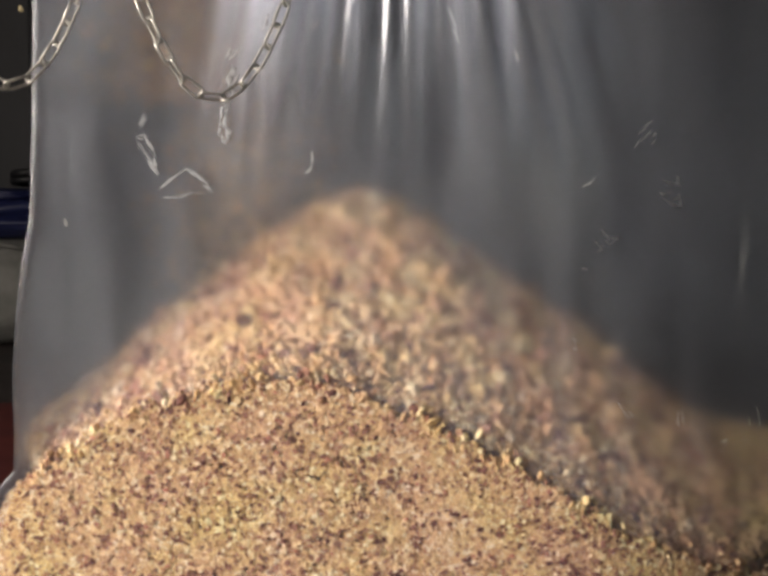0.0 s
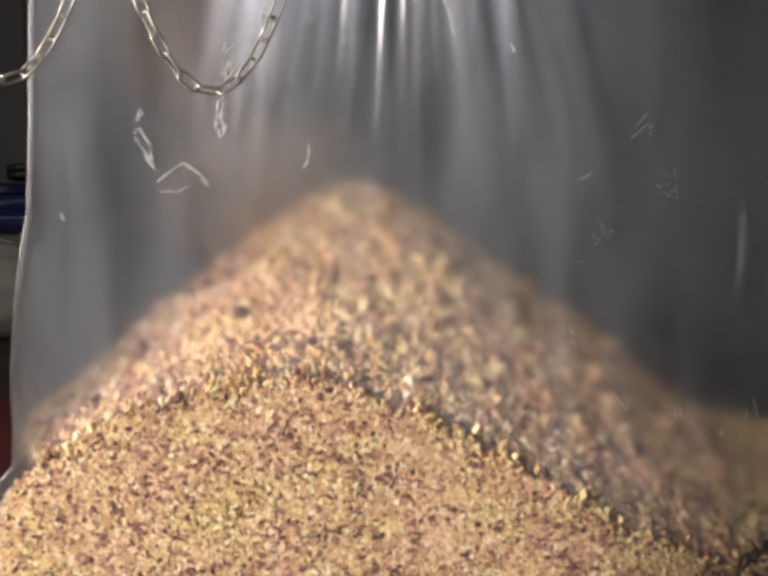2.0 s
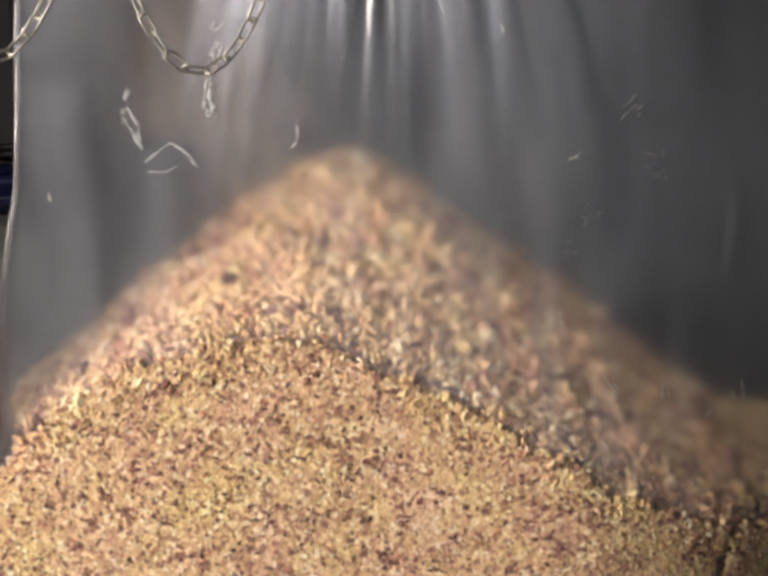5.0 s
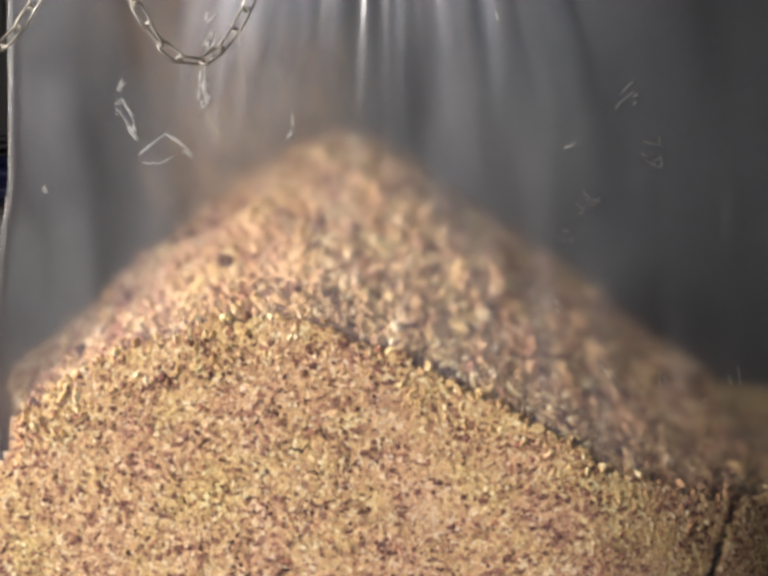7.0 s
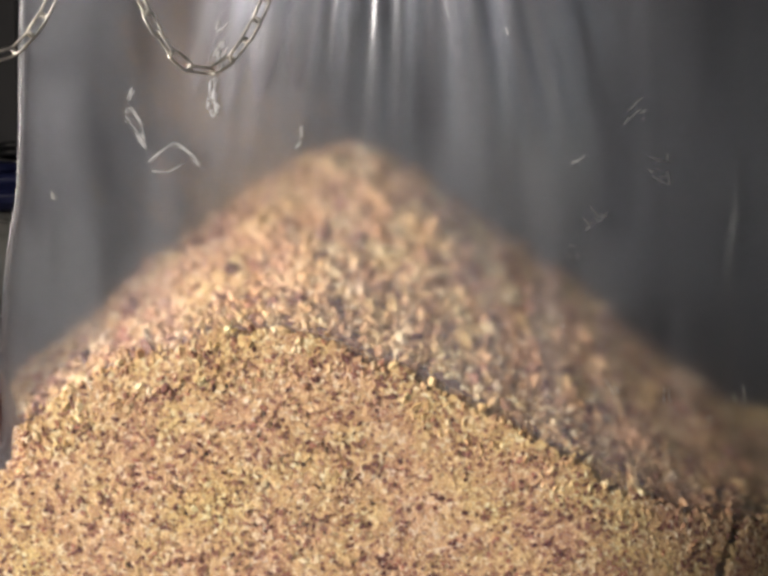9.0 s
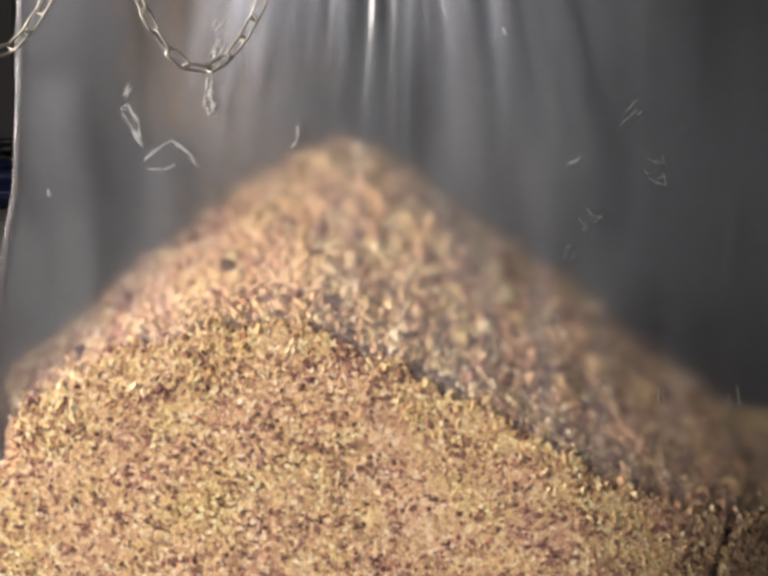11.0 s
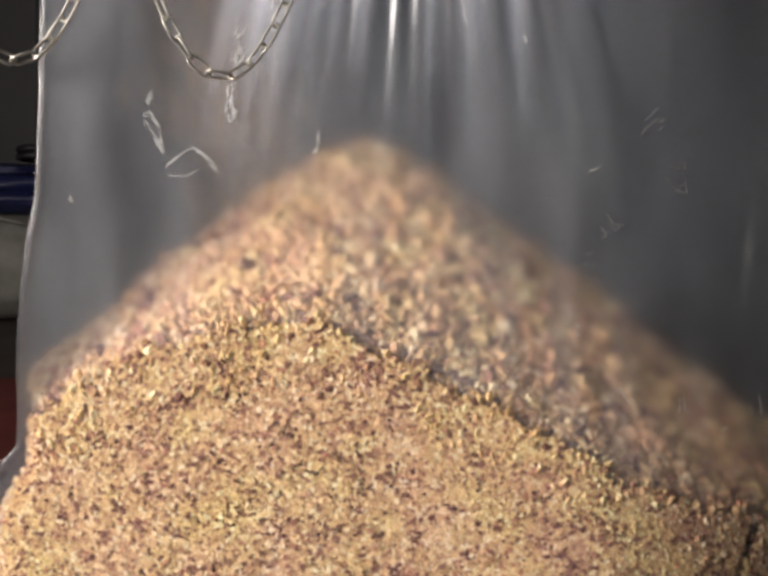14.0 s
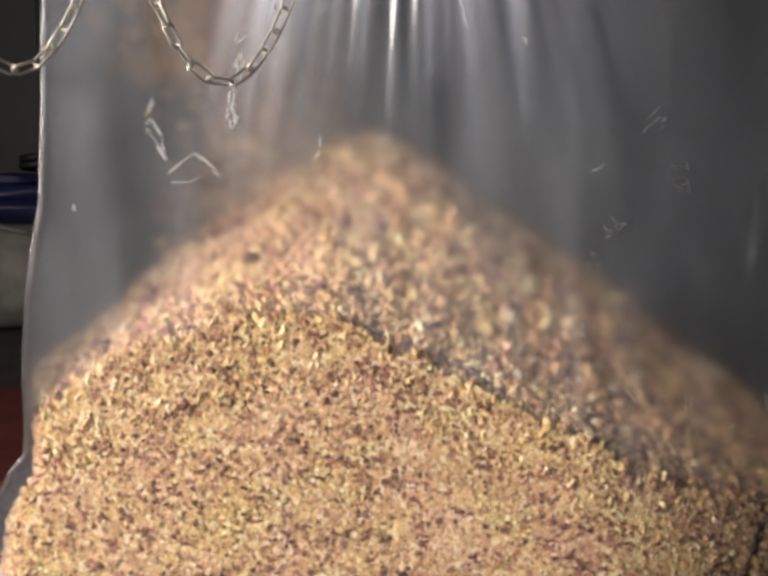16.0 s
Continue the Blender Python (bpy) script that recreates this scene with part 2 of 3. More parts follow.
def left_edge(z):
    table = [(0.0, -0.47), (0.18, -0.465), (0.28, -0.446), (0.312, -0.431), (0.332, -0.413), (0.37, -0.411), (0.41, -0.412), (0.45, -0.411), (0.51, -0.406),
             (0.57, -0.398), (0.62, -0.388), (0.70, -0.384), (0.80, -0.381), (0.85, -0.379), (1.3, -0.375)]
    return 1.022 * float(np.interp(z, [a for a, _ in table], [b for _, b in table]))


def flare(y):
    """The bag's left side spreads outwards with its depth."""
    return 1.0 + 0.88 * (y - FRONT) / FRONT


def pleat(x, z):
    """Gathers that run down from the tied neck and fade out."""
    up = max(0.0, min(1.0, (z - 0.58) / 0.34))
    fan = (x - 0.03) / (0.55 + 1.3 * max(0.0, 0.95 - z))
    near = math.exp(-((fan - 0.01) / 0.2) ** 2)
    w = math.sin(fan * 125 + 1.6 * math.sin(fan * 31)) + 0.7 * math.sin(fan * 211 + 2.0) + 0.7 * math.sin(fan * 57 + 0.7)
    return 0.0025 * up ** 1.4 * near * w


def bag_point(s, z):
    """Point on the bag wall: s from 0 to 4 goes round from the left corner along front, right, back and left."""
    x0, x1, y0, y1, r = left_edge(z), RIGHT, FRONT, BACK, 0.003
    k, u = int(s) % 4, s - int(s)
    if k == 0:
        x, y = x0 + (x1 - x0) * u, y0
    elif k == 1:
        x, y = x1, y0 + (y1 - y0) * u
    elif k == 2:
        x, y = x1 - (x1 - x0) * u, y1
    else:
        x, y = x0, y1 - (y1 - y0) * u
    dx, dy = min(x - x0, x1 - x), min(y - y0, y1 - y)
    if dx < r and dy < r:
        cx, cy = (x0 + r if x - x0 < r else x1 - r), (y0 + r if y - y0 < r else y1 - r)
        v = Vector((x - cx, y - cy))
        m = max(abs(v.x), abs(v.y)) / max(v.length, 1e-6)
        x, y = cx + v.x * m, cy + v.y * m
    p = Vector((x, y, z))
    soft = 0.004 * noise.noise(p * 5) + 0.002 * noise.noise(Vector((x * 18, y * 18, z * 5)))
    foot = 0.25 + 0.75 * min(1.0, max(0.0, (z - 0.34) / 0.08))
    if k == 0:
        p.y += max(-0.004, soft) * min(1.0, max(0.0, (z - 0.40) / 0.2)) - pleat(x, z) + bow(x) * min(1.0, (BACK - y) / 0.6)
    elif k in (1, 3):
        if k == 3:
            p.x *= 1.0 + (flare(y) - 1.0) * foot
        p.x += soft * (1 if k == 1 else -1)
        p.y += bow(x) * min(1.0, (BACK - y) / 0.6)
    else:
        p.x += x0 * (flare(BACK) - 1) * foot * (1 - (x - x0) / (x1 - x0))
        p.y += soft * 3
    if z > 0.90:
        t = min(1.0, (z - 0.90) / 0.38)
        t = t * t * (3 - 2 * t) * 0.93
        p.x, p.y = p.x + (NECK[0] - p.x) * t * 0.78, p.y + (NECK[1] - p.y) * t * 0.78
    return p


def build_bag():
    bag = tagged(new("film_bag"), "large hazy clear plastic film bag filling with wood chips", "plastic bag")
    # the front is two layers: a clean outer film, and just behind it an added sheet that veils the loose chips in haze
    heights = [0.002 + 0.4 * i / 40 for i in range(40)] + [0.402 + (1.30 - 0.402) * i / 110 for i in range(111)]
    for name, s0, s1, n in (("front_panel", 0.0, 1.0, 420), ("haze_sheet", 0.0, 1.0, 420), ("side_panel", 1.0, 2.0, 40), ("back_panel", 2.0, 3.0, 60), ("side_panel", 3.0, 4.0, 40)):
        bm = bmesh.new()
        grid = []
        for z in heights:
            row = []
            for i in range(n + 1):
                s = min(s0 + (s1 - s0) * i / n, s1 - 1e-6) if i == n else s0 + (s1 - s0) * i / n
                p = bag_point(s, z)
                if name == "haze_sheet":
                    p.y += HAZE_GAP
                row.append(bm.verts.new(p))
            grid.append(row)
        for a, b in zip(grid, grid[1:]):
            for i in range(n):
                bm.faces.new((a[i], a[i + 1], b[i + 1], b[i]))
        ob = smooth(part(name, bm, {"front_panel": CLEAN, "haze_sheet": FILM}.get(name, SIDE if s0 == 3.0 else CLEAR), bag))
        solid = ob.modifiers.new("thickness", "SOLIDIFY")
        solid.thickness, solid.offset, solid.use_rim = 0.0006, 0, False
        ob.visible_shadow = s0 == 3.0
    return bag


BAG = build_bag()


def build_gathers():
    """Pale strips added behind the front panel for the hazy highlight streaks of the folds that run to the neck."""
    for k in range(24):
        bm = bmesh.new()
        g = random.Random(300 + k)
        low, shift = 0.64 + 0.14 * g.random(), -0.205 + 0.0163 * k + g.uniform(-0.012, 0.012)
        broad, depth = g.uniform(0.005, 0.017), g.uniform(0.09, 0.17)
        if k % 3 == 1:
            broad, low = g.uniform(0.014, 0.027), low + 0.02
        if k >= 20:
            broad, shift, low = 0.032, -0.22 + 0.037 * (k - 20), 0.60 + 0.02 * (k % 3)
        grid = []
        for j in range(40):
            u = j / 39
            z = low + (1.26 - low) * u
            spread = 1.0 + 0.25 * max(0.0, 0.88 - z) / 0.3
            width = 1.25 * broad * min(1.0, 0.5 + u) * spread
            row = []
            for i in range(13):
                a = i / 12 * 2 - 1
                x = 0.03 + shift * spread * (1.0 if z < 0.9 else 1.0 - 0.5 * (z - 0.9) / 0.4) + a * width
                y = FRONT + depth + 0.008 * math.cos(a * 2.6 + k) + 0.003 * noise.noise((x * 30, k, z * 6))
                if z > 0.9:
                    t = min(1.0, (z - 0.9) / 0.38)
                    y += 0.15 * t * t * (3 - 2 * t)
                row.append(bm.verts.new((x, y, z)))
            grid.append(row)
        uv = bm.loops.layers.uv.new("fold")
        for j, (a, b) in enumerate(zip(grid, grid[1:])):
            for i in range(12):
                face = bm.faces.new((a[i], a[i + 1], b[i + 1], b[i]))
                for loop, (p, q) in zip(face.loops, ((i, j), (i + 1, j), (i + 1, j + 1), (i, j + 1))):
                    loop[uv].uv = (p / 12, q / 39)
        ob = smooth(part("haze_fold", bm, HAZE_FOLD, BAG, "pale film strip added for a hazy highlight streak of the neck folds"))
        solid = ob.modifiers.new("thickness", "SOLIDIFY")
        solid.thickness, solid.offset, solid.use_rim = 0.0006, 0, False
        ob.visible_shadow = False


build_gathers()


def build_creases():
    """Thin strands on the front film: whitish ones paint the glints of its creases, faint ones are scuffs; x and z as
    seen at the film's middle depth.
    """
    lines = [
        [(-.272, .707), (-.265, .708), (-.255, .695), (-.254, .684), (-.25, .666), (-.259, .681), (-.27, .696), (-.272, .707)],
        [(-.247, .651), (-.235, .662), (-.219, .673), (-.211, .667), (-.194, .656)], [(-.246, .644), (-.229, .641), (-.214, .648)],
        [(-.358, .61), (-.354, .617), (-.352, .609)], [(-.164, .8), (-.171, .795)], [(-.162, .784), (-.169, .768), (-.17, .757)],
        [(-.172, .746), (-.176, .724), (-.174, .713), (-.17, .701)], [(-.177, .702), (-.174, .713)], [(-.081, .690), (-.08, .675), (-.082, .668), (-.087, .664)],
        [(.22, .649), (.228, .651), (.236, .658)], [(.215, .477), (.22, .469)], [(.265, .412), (.278, .394)], [(.336, .391), (.337, .374)],
        [(.294, .703), (.301, .707)], [(.242, .586), (.247, .588)], [(.319, .642), (.324, .643)], [(.216, .548), (.22, .551)],
        [(.243, .60), (.25, .587), (.262, .592)], [(.31, .648), (.33, .641), (.326, .654)], [(.283, .698), (.30, .713)], [(-.078, .825), (-.066, .835)],
        [(.072, .846), (.081, .825)], [(.079, .826), (.084, .808)], [(-.13, .823), (-.126, .841)], [(.146, .798), (.149, .79)], [(.42, .402), (.424, .378)],
        [(.38, .356), (.386, .359)], [(-.20, .655), (-.193, .647)], [(-.262, .73), (-.268, .718)]]
    for k, line in enumerate(lines):
        bright = line[0][0] < 0.19 or line[0] == (.22, .649)
        streak = -0.178 < line[0][0] < -0.16
        pts = []
        for a, b in zip(line, line[1:]):
            pts += [(a[0] + (b[0] - a[0]) * u / 8, a[1] + (b[1] - a[1]) * u / 8) for u in range(8)]
        pts.append(line[-1])
        g = random.Random(700 + k)
        bm = bmesh.new()
        # broken strands of one crease, each thin and frayed
        for strand in range(7 if streak else 3 if bright else 4):
            spread = 0.0035 if streak else 0.0011 if bright else 0.006
            at = 0
            shift = (g.gauss(0, spread), g.gauss(0, spread))
            while at < len(pts) - 2:
                length = g.randint(3, 9)
                piece = pts[at:at + length + 1]
                if len(piece) > 2 and g.random() < (0.96 if strand == 0 else 0.4):
                    wide = g.uniform(0.0005, 0.0012) * (1.4 if streak else 0.75 if bright else 0.6)
                    out = []
                    for x, z in piece:
                        f = front_y(x) / FRONT
                        x, z = x + shift[0], z + shift[1]
                        x, z = x * f + 0.003 * noise.noise((x * 210, z * 210, strand)), 0.6 + (z - 0.6) * f + 0.003 * noise.noise((x * 210, z * 210, strand + 5))
                        out.append((x, front_y(x) - pleat(x, z) - 0.001, z))
                    n = len(out)
                    tube(bm, out, [0.00015 + wide * math.sin(math.pi * (i + 0.5) / n) * (0.7 + 0.6 * g.random()) for i in range(n)], 5)
                at += length - 1
        if not bm.faces:
            bm.free()
            continue
        smooth(part("crease", bm, GLINT if bright else SCUFF, BAG, "whitish strands painted as glints on a crease in the film" if bright else "faint scuff in the film"))


build_creases()


def build_chute():
    chute = tagged(new("filling_chute"), "round steel filling chute above the bag neck", "chute")
    bm = bmesh.new()
    n = 40
    rings = [[bm.verts.new((NECK[0] + r * math.cos(2 * math.pi * k / n), NECK[1] + r * math.sin(2 * math.pi * k / n), z)) for k in range(n)]
             for r, z in ((0.19, 1.16), (0.19, 3.195), (0.196, 3.195), (0.196, 1.16))]
    for a, b in zip(rings, rings[1:] + rings[:1]):
        for k in range(n):
            bm.faces.new((a[k], a[(k + 1) % n], b[(k + 1) % n], b[k]))
    smooth(part("pipe", bm, STEEL, chute))
    bm = bmesh.new()
    tube(bm, [(NECK[0] + 0.2 * math.cos(2 * math.pi * k / 40), NECK[1] + 0.2 * math.sin(2 * math.pi * k / 40), 1.24) for k in range(40)], 0.006, 8, True)
    smooth(part("clamp_band", bm, STEEL, chute))


build_chute()

# ---- the chip heap ----
APEX, SLOPE = 0.632, 0.90
RISE = [(0, 0.0), (2, 0.002), (3.5, 0.006), (4.2, 0.012), (6.3, 0.028), (9, 0.031), (12.5, 0.037), (14.5, 0.045), (16, 0.056)]
SETTLE = [(0, 0.0), (1.5, 0.13), (4, 0.38), (6.5, 0.5), (9, 0.7), (11.5, 0.84), (14, 0.94), (16, 1.0)]


def settled(u):
    return pose(-0.002 * u, 0, -0.0165 * u + 0.25) @ pose(0, 0, 0, 0, -1.4 * u, 0) @ pose(0, 0, -0.25)


def step(a, b, v):
    u = max(0.0, min(1.0, (v - a) / (b - a)))
    return u * u * (3 - 2 * u)


def dip(x):
    """Chips stand lower against the film to the right of the heap's crest."""
    return step(-0.10, 0.05, x) * (1 - 0.85 * step(0.20, 0.36, x)) * (0.85 + 0.7 * noise.noise((x * 16, 2, 8)))


def heap_height(x, y, rough=1.0):
    cx = -0.036 - 0.27 * max(0.0, 1.496 - y)
    d = math.hypot(x - cx, y - 1.496)
    side = max(0.0, x - cx) / max(d, 1e-6)
    steep = SLOPE - 0.11 * side ** 2 * min(1.0, max(0.0, (y - 1.25) / 0.15))
    h = APEX - steep * (math.hypot(d, 0.082) - 0.082)
    h -= 0.018 * dip(x) * math.exp(-max(0.0, y - front_y(x)) / 0.05)
    p = Vector((x, y, 0.3))
    return max(0.03, h + rough * (0.012 * noise.noise(p * 8) + 0.007 * noise.noise(p * 21)))


def build_heap():
    heap = tagged(new("chip_heap"), "steep growing heap of tan shredded wood chips inside the bag", "chip heap")
    bm = bmesh.new()
    nx, ny, y0 = 110, 70, FRONT + 0.022
    grid = [[bm.verts.new((x, y, heap_height(x, y))) for x in (left_edge(0.46) * flare(y) + 0.02 + (0.72 - left_edge(0.46) * flare(y)) * i / nx for i in range(nx + 1))]
            for y in (y0 + (1.83 - y0) * j / ny for j in range(ny + 1))]
    for row in grid:
        for v in row:
            v.co.y += (1.83 - v.co.y) / (1.83 - y0) * bow(v.co.x)
            v.co.z = heap_height(v.co.x, v.co.y)
    for a, b in zip(grid, grid[1:]):
        for i in range(nx):
            bm.faces.new((a[i], a[i + 1], b[i + 1], b[i]))
    ring = grid[0] + [r[-1] for r in grid[1:]] + grid[-1][-2::-1] + [r[0] for r in grid[-2:0:-1]]
    low = [bm.verts.new((v.co.x, v.co.y, 0.004)) for v in ring]
    for i in range(len(ring)):
        j = (i + 1) % len(ring)
        bm.faces.new((ring[j], ring[i], low[i], low[j]))
    cone = part("heap_core", bm, PACKED, heap, "packed chips under the loose surface")
    c = Chips(11)
    g = c.rng
    for _ in range(34000):
        x, y = g.uniform(-0.60, 0.72), g.uniform(y0, 1.60) if g.random() < 0.9 else g.uniform(1.6, 1.8)
        z = heap_height(x, y)
        if z < 0.14 or y < front_y(x) + 0.012 or x < left_edge(max(0.34, z + 0.05)) * flare(y) + 0.024:
            continue
        size = (0.0085 + 0.007 * g.random() + (0.014 * g.random() if g.random() < 0.2 else 0)) * (0.85 + 0.8 * step(0.02, 0.2, y - front_y(x)))
        kind = 1 if g.random() < 0.06 else 0
        if g.random() < 0.6:
            c.lump(x, y, z + g.uniform(-0.002, 0.006), size, kind)
        else:
            c.add(x, y, z + g.uniform(-0.002, 0.006), size * 0.92, flat=0.5, kind=kind, uneven=0.5)
    for _ in range(9000):
        x = g.uniform(-0.38, 0.5)
        z = heap_height(x, front_y(x) + 0.014) - 0.075 * g.random()
        if x > left_edge(z + 0.05) + 0.03:
            c.add(x, front_y(x) + 0.018 + 0.003 * g.random(), z, 0.006 + 0.005 * g.random(), flat=0.4, kind=1 if g.random() < 0.1 else 0)
    loose = new("loose_chips", c.mesh("loose_chips"))
    loose.parent = cone
    tagged(loose, "loose tan and brown chips", "", "", "stuff")

    # a ridge of chips beside the cone, which stays as it is; its shade is in the chip colour
    def ridge(x, y):
        p = Vector((x, y, 0.7))
        return max(0.02, 0.332 - 0.35 * max(0.0, 0.44 - x) - 0.26 * max(0.0, x - 0.44) - 0.75 * max(0.0, abs(y - 1.49) - 0.03) + 0.018 * noise.noise(p * 11) + 0.012 * noise.noise(p * 26))
    bm = bmesh.new()
    grid = [[bm.verts.new((x, y, ridge(x, y))) for x in (0.2 + 0.53 * i / 50 for i in range(51))] for y in (1.24 + 0.55 * j / 50 for j in range(51))]
    for a, b in zip(grid, grid[1:]):
        for i in range(50):
            if a[i].co.y > front_y(a[i].co.x) + 0.02:
                bm.faces.new((a[i], a[i + 1], b[i + 1], b[i]))
    bmesh.ops.delete(bm, geom=[v for v in bm.verts if not v.link_faces], context="VERTS")
    rim = [e for e in bm.edges if len(e.link_faces) == 1]
    for f in [f for f in bmesh.ops.extrude_edge_only(bm, edges=rim)["geom"] if isinstance(f, bmesh.types.BMVert)]:
        f.co.z = 0.004
    side = part("ridge_core", bm, PACKED, heap, "packed chips of the side ridge")
    c = Chips(12)
    for _ in range(9000):
        x, y = c.rng.uniform(0.22, 0.72), c.rng.uniform(1.24, 1.62)
        z = ridge(x, y)
        if z > 0.1 and y > front_y(x) + 0.016:
            c.lump(x, y, z + c.rng.uniform(-0.002, 0.006), 0.010 + 0.013 * c.rng.random(), 1 if c.rng.random() < 0.06 else 0)
    olive_chips = new("ridge_chips", c.mesh("ridge_chips"))
    olive_chips.data.materials[0] = SHADED_OLIVE
    olive_chips.parent = side
    tagged(olive_chips, "olive-brown chips lying on the side ridge, darkened for shade", "", "", "stuff")

    single = []
    for k in range(8):
        c1 = Chips(200 + k)
        c1.add(0, 0, 0, 0.018 + 0.0019 * k, Euler((0, 0, 0)), 0.35)
        single.append(c1.mesh("chip"))
    for _ in range(290):
        x, y = g.uniform(-0.29, 0.62), g.uniform(1.22, 1.60)
        z = heap_height(x, y)
        if z < 0.2 or y < front_y(x) + 0.02:
            continue
        ob = new("chip", g.choice(single))
        ob.parent = cone
        ob.matrix_local = pose(x, y, z + 0.004, g.uniform(15, 60), g.uniform(-30, 30), g.uniform(0, 360))

    def pressed(seed, low_line, high_line, per_area, sag=0.0, rim=500):
        c = Chips(seed)
        g = c.rng
        x0, x1 = -0.485, 0.56
        for _ in range(int(per_area)):
            x = g.uniform(x0, x1)
            top = heap_height(x, front_y(x) + 0.012) + 0.010 * noise.noise((x * 38, 3, 3)) + 0.006 * noise.noise((x * 110, 5, 3)) + g.gauss(0, 0.003)
            top -= sag * dip(x)
            a, b = (0.10 if low_line is None else top + low_line), top + high_line
            z = g.uniform(a, b)
            if x < left_edge(z) + 0.012 or (abs(x - 0.429 - 0.42 * (z - 0.19) + 0.006 * noise.noise((z * 60, 1, 1))) < 0.009 + 0.004 * g.random() and z < 0.272):
                continue
            edge = max(0.0, left_edge(z) + 0.05 - x)
            y = front_y(x) + 0.0034 + 0.0030 * g.random() ** 1.6 + edge * edge * 7
            turn = Euler((math.pi / 2 + g.gauss(0, 0.09), 0, g.gauss(0, 0.09)))
            turn = (turn.to_matrix() @ Euler((0, 0, g.uniform(0, 6.3))).to_matrix()).to_euler()
            dark = g.random() < 0.125 + 0.28 * noise.noise((x * 22, z * 40, 7))
            if dark:
                lying = Euler((math.pi / 2, g.gauss(0, 0.5), 0))
                c.add(x, y - 0.0014, z, 0.0026 + 0.0052 * g.random() ** 2.4, lying if g.random() < 0.7 else turn, 0.3, 1, 0.4)
            else:
                c.add(x, y, z, 0.0042 + 0.0036 * g.random(), turn, 0.28, 0, 0.7)
        # bigger crumbs caught along the upper edge
        for _ in range(rim):
            x = g.uniform(-0.40, 0.50)
            z = heap_height(x, front_y(x) + 0.012) - sag * dip(x) + high_line + g.gauss(0, 0.007)
            if x > left_edge(z) + 0.015:
                c.lump(x, front_y(x) + 0.0055, z, 0.005 + 0.009 * g.random() ** 2, 1 if g.random() < 0.15 else 0)
        return c.mesh("pressed_chips")

    base = new("pressed_chips", pressed(21, None, 0.0, 52000))
    base.parent = heap
    tagged(base, "pale chips pressed flat against the film", "", "", "stuff")
    bands = []
    for k in range(8):
        ob = new("pressed_band", pressed(30 + k, 0.003 + 0.0092 * k, 0.0145 + 0.0092 * k, 2300, 0.002 * (k + 1), 170))
        ob.parent = heap
        tagged(ob, "pale chips newly pressed against the film", "", "", "stuff")
        bands.append(ob)
    return heap, cone, base, bands


HEAP, CONE, BASE, BANDS = build_heap()


# ---- chips that fall from the chute and slide down the heap ----
def build_stream():
    stream = tagged(new("chip_stream"), "loose wood chips falling from the chute onto the heap", "falling chips")
    meshes = []
    for k in range(5):
        c = Chips(60 + k)
        g = c.rng
        wide = (0.035, 0.038, 0.045, 0.055, 0.065)[k]
        for _ in range((25, 40, 60, 90, 140)[k]):
            c.add(g.gauss(0, wide), g.gauss(0, 0.045), g.uniform(-0.18, 0.18), 0.005 + 0.006 * g.random())
        for _ in range((1500, 2300, 3000, 4000, 5000)[k]):
            c.speck(g.gauss(0, wide), g.gauss(0, 0.05), g.uniform(-0.2, 0.2), 0.0028 + 0.002 * g.random())
        meshes.append(c.mesh("falling_chips"))
    fallers = []
    g = random.Random(5)
    t = 0.0
    while t < 16.2:
        heavy = any(a < t < b for a, b in ((6.4, 7.4), (11.6, 12.7), (15.2, 16.2), (3.6, 4.0)))
        ob = new("falling_chips", meshes[g.choice((3, 4)) if heavy else g.choice((1, 2, 3))])
        ob.parent = stream
        tagged(ob, kind="stuff")
        fallers.append((ob, t, g.uniform(-0.035, 0.035), g.uniform(0, 360)))
        t += 0.085 if heavy else 0.11
    return fallers


FALLERS = build_stream()


def build_sliders():
    slides = tagged(new("chip_slide"), "loose wood chips sliding down the side of the heap", "sliding chips")
    out = []
    g = random.Random(9)
    for k in range(90):
        c = Chips(90 + k)
        a = math.radians(g.uniform(-165, -15))
        way = Vector((math.cos(a), math.sin(a), 0))
        for _ in range(70):
            u, w = g.uniform(0.0, 0.12), g.gauss(0, 0.03)
            x, y = -0.042 + way.x * u - way.y * w, 1.496 + way.y * u + way.x * w
            c.lump(x, y, APEX + 0.004 - SLOPE * (math.hypot(u, w, 0.082) - 0.082) + g.uniform(0, 0.008), 0.010 + 0.010 * g.random())
        ob = new("sliding_chips", c.mesh("sliding_chips"))
        ob.parent = slides
        tagged(ob, kind="stuff")
        reach = 0.14 if abs(way.y) > 0.8 else 0.30
        out.append((ob, way, g.uniform(-1.0, 15.5), reach))
    return out


SLIDERS = build_sliders()


# ---- chains ----
def link_mesh():
    bm = bmesh.new()
    half, r = 0.0085, 0.0059
    pts = []
    for k in range(9):
        a = -math.pi / 2 + math.pi * k / 8
        pts.append((half + r * math.cos(a), r * math.sin(a), 0))
    for k in range(9):
        a = math.pi / 2 + math.pi * k / 8
        pts.append((-half + r * math.cos(a), r * math.sin(a), 0))
    tube(bm, pts, 0.0016, 8, True)
    me = bpy.data.meshes.new("link")
    bm.to_mesh(me)
    bm.free()
    me.materials.append(STEEL)
    for p in me.polygons:
        p.use_smooth = True
    return me


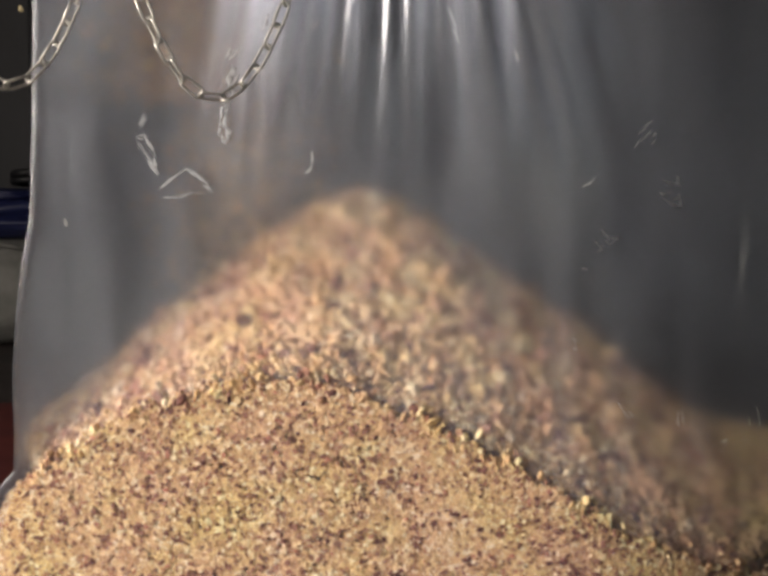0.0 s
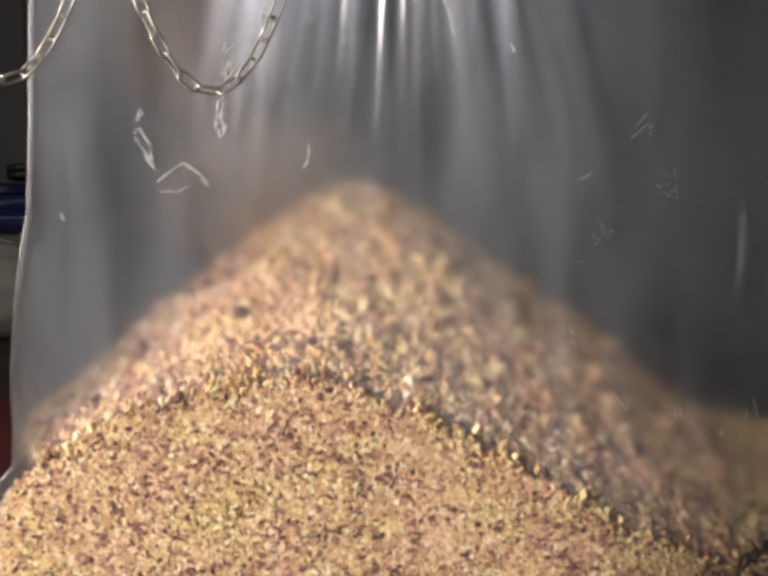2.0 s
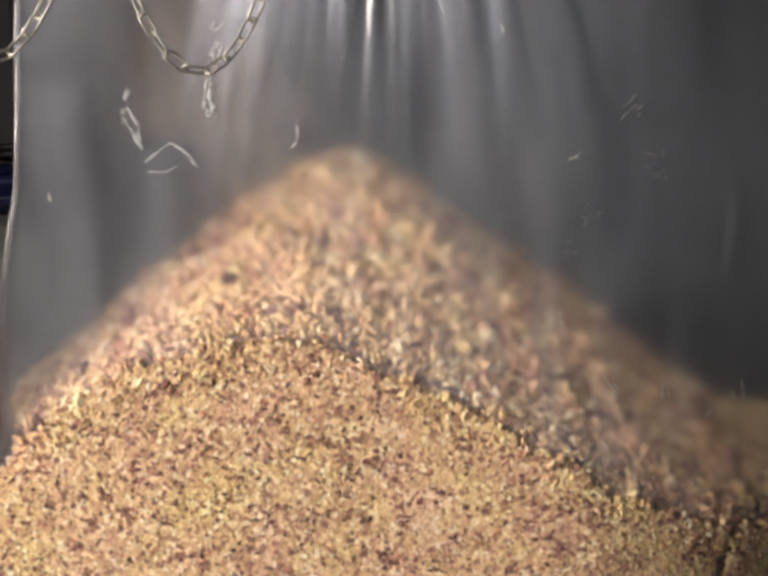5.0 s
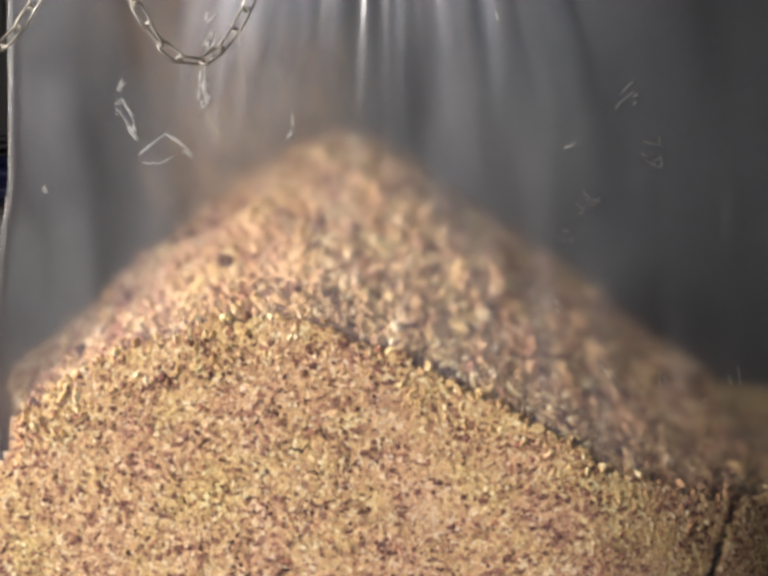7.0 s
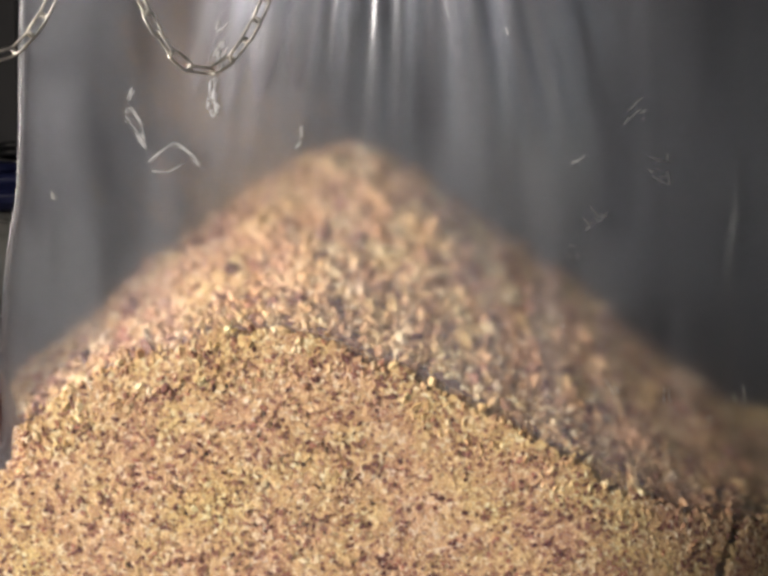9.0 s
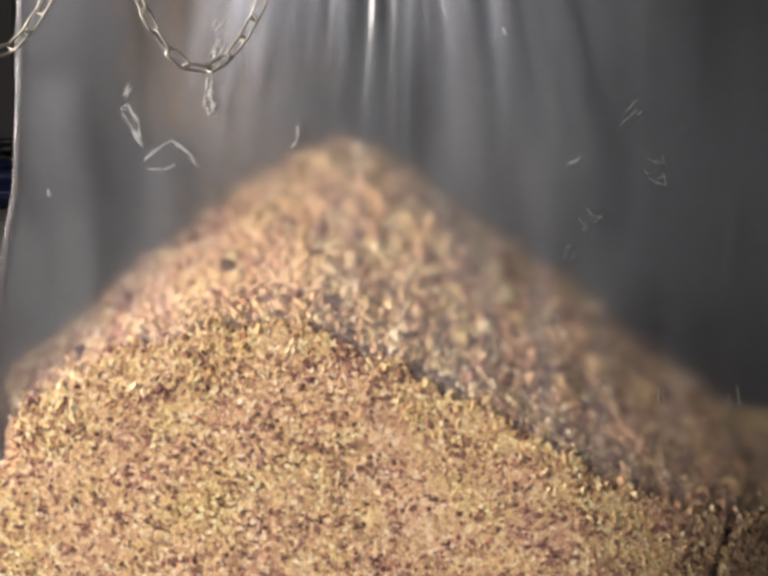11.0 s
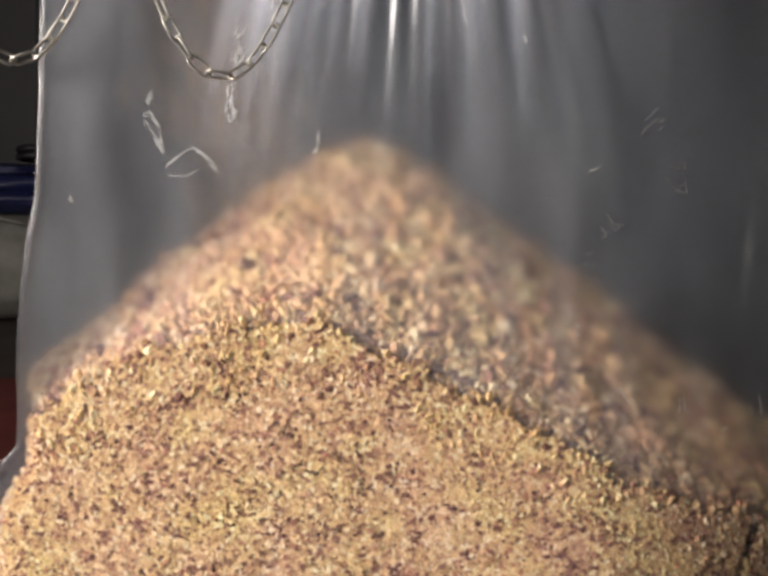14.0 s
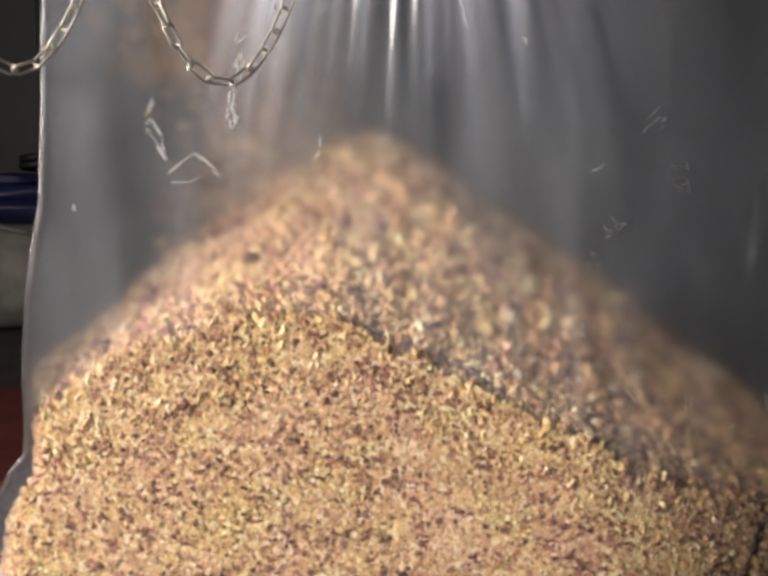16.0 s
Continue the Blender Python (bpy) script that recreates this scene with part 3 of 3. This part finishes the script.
def build_chain(x0, z0, a, left, right, y, seed):
    chain = tagged(new("chain"), "zinc-plated steel link chain hanging in a loop before the bag", "chain", "chains on the rail")
    me = LINK
    g = random.Random(seed)
    pitch = 0.0248
    x = left
    k = 0
    while x < right:
        z = z0 + a * (x - x0) ** 2
        step = pitch / math.hypot(1, 2 * a * (x - x0))
        for _ in range(3):
            step = pitch / math.hypot(1, 2 * a * (x + step / 2 - x0))
        zn = z0 + a * (x + step - x0) ** 2
        way = Vector((step, 0, zn - z)).normalized()
        ob = new("link", me)
        ob.parent = chain
        roll = (66 if k % 2 else -30) + g.gauss(0, 9)
        q = Matrix((way, Vector((0, 1, 0)), way.cross(Vector((0, 1, 0))))).transposed().to_4x4()
        ob.matrix_local = Matrix.Translation((x + step / 2, y, (z + zn) / 2)) @ q @ pose(0, 0, 0, roll, 0, 0)
        x += step
        k += 1
    return chain


LINK = link_mesh()
build_chain(-0.181, 0.745, 17.2, -0.296, -0.062, 1.160, 1)
build_chain(-0.405, 0.760, 16.0, -0.520, -0.290, 1.160, 2)


def build_rail():
    rail = tagged(new("hanging_rail"), "round steel rail that carries the chains", "rail")
    bm = bmesh.new()
    tube(bm, [(-0.75, 1.160, 0.985), (0.75, 1.160, 0.985)], 0.012, 16)
    smooth(part("bar", bm, STEEL, rail))
    for x in (-0.72, 0.72):
        bm = bmesh.new()
        tube(bm, [(x, 1.160, 0.0), (x, 1.160, 1.0)], 0.014, 14)
        smooth(part("post", bm, STEEL, rail))


build_rail()


def motions():
    walk(CONE, [(t, pose(0, 0, h)) for t, h in RISE])
    walk(BASE, [(t, settled(u)) for t, u in SETTLE])
    risen = [(t, h + 0.0165 * float(np.interp(t, [a for a, _ in SETTLE], [b for _, b in SETTLE]))) for t, h in RISE]
    for k, ob in enumerate(BANDS):
        at = float(np.interp(0.004 + 0.0092 * (k + 0.5), [h for _, h in risen], [t for t, _ in risen]))
        rows = []
        for t in sorted({0.0, max(0.05, at - 0.9), at, *[s for s, _ in SETTLE if s > at], 16.0}):
            u = float(np.interp(t, [a for a, _ in SETTLE], [b for _, b in SETTLE]))
            rows.append((t, settled(u) if t >= at else settled(u) @ pose(0, 0.03, -0.10)))
        walk(ob, rows)
    for ob, t, dx, turn in FALLERS:
        way = [(-0.25, pose(0.0, 1.46, 1.42, 0, 0, turn)), (-0.08, pose(-0.265 + dx, 1.44, 0.98, 0, 0, turn)),
               (0.06, pose(-0.185 + dx * 0.7, 1.44, 0.70, 0, 0, turn)), (0.25, pose(-0.08 + dx * 0.3, 1.47, 0.32, 0, 0, turn))]
        rows = [(t + s, m) for s, m in way if 0.02 < t + s < 15.98]
        first = next((m for s, m in way if t + s > 0.02), way[-1][1])
        last = next((m for s, m in reversed(way) if t + s < 15.98), way[0][1])
        walk(ob, [(0.0, first), *rows, (16.0, last)])
    for ob, way, t, reach in SLIDERS:
        def at(u, s):
            h = float(np.interp(s, [a for a, _ in RISE], [b for _, b in RISE]))
            fall = (SLOPE - 0.11 * max(0.0, way.x) ** 2) * math.hypot(way.x, 0.6 * way.y)
            return pose(way.x * u * reach, way.y * u * reach * 0.6, h - fall * u * reach - (0.06 if u in (0, 1) else 0))
        rows = [(0.0, at(0, 0.0))]
        for u in (0, 0.1, 0.5, 0.9, 1):
            s = t + 1.4 * u
            if 0.0 < s < 16.0:
                rows.append((s, at(u, s)))
        rows.append((16.0, at(1 if t + 1.4 < 16 else 0.9, 16.0)))
        walk(ob, rows)


motions()
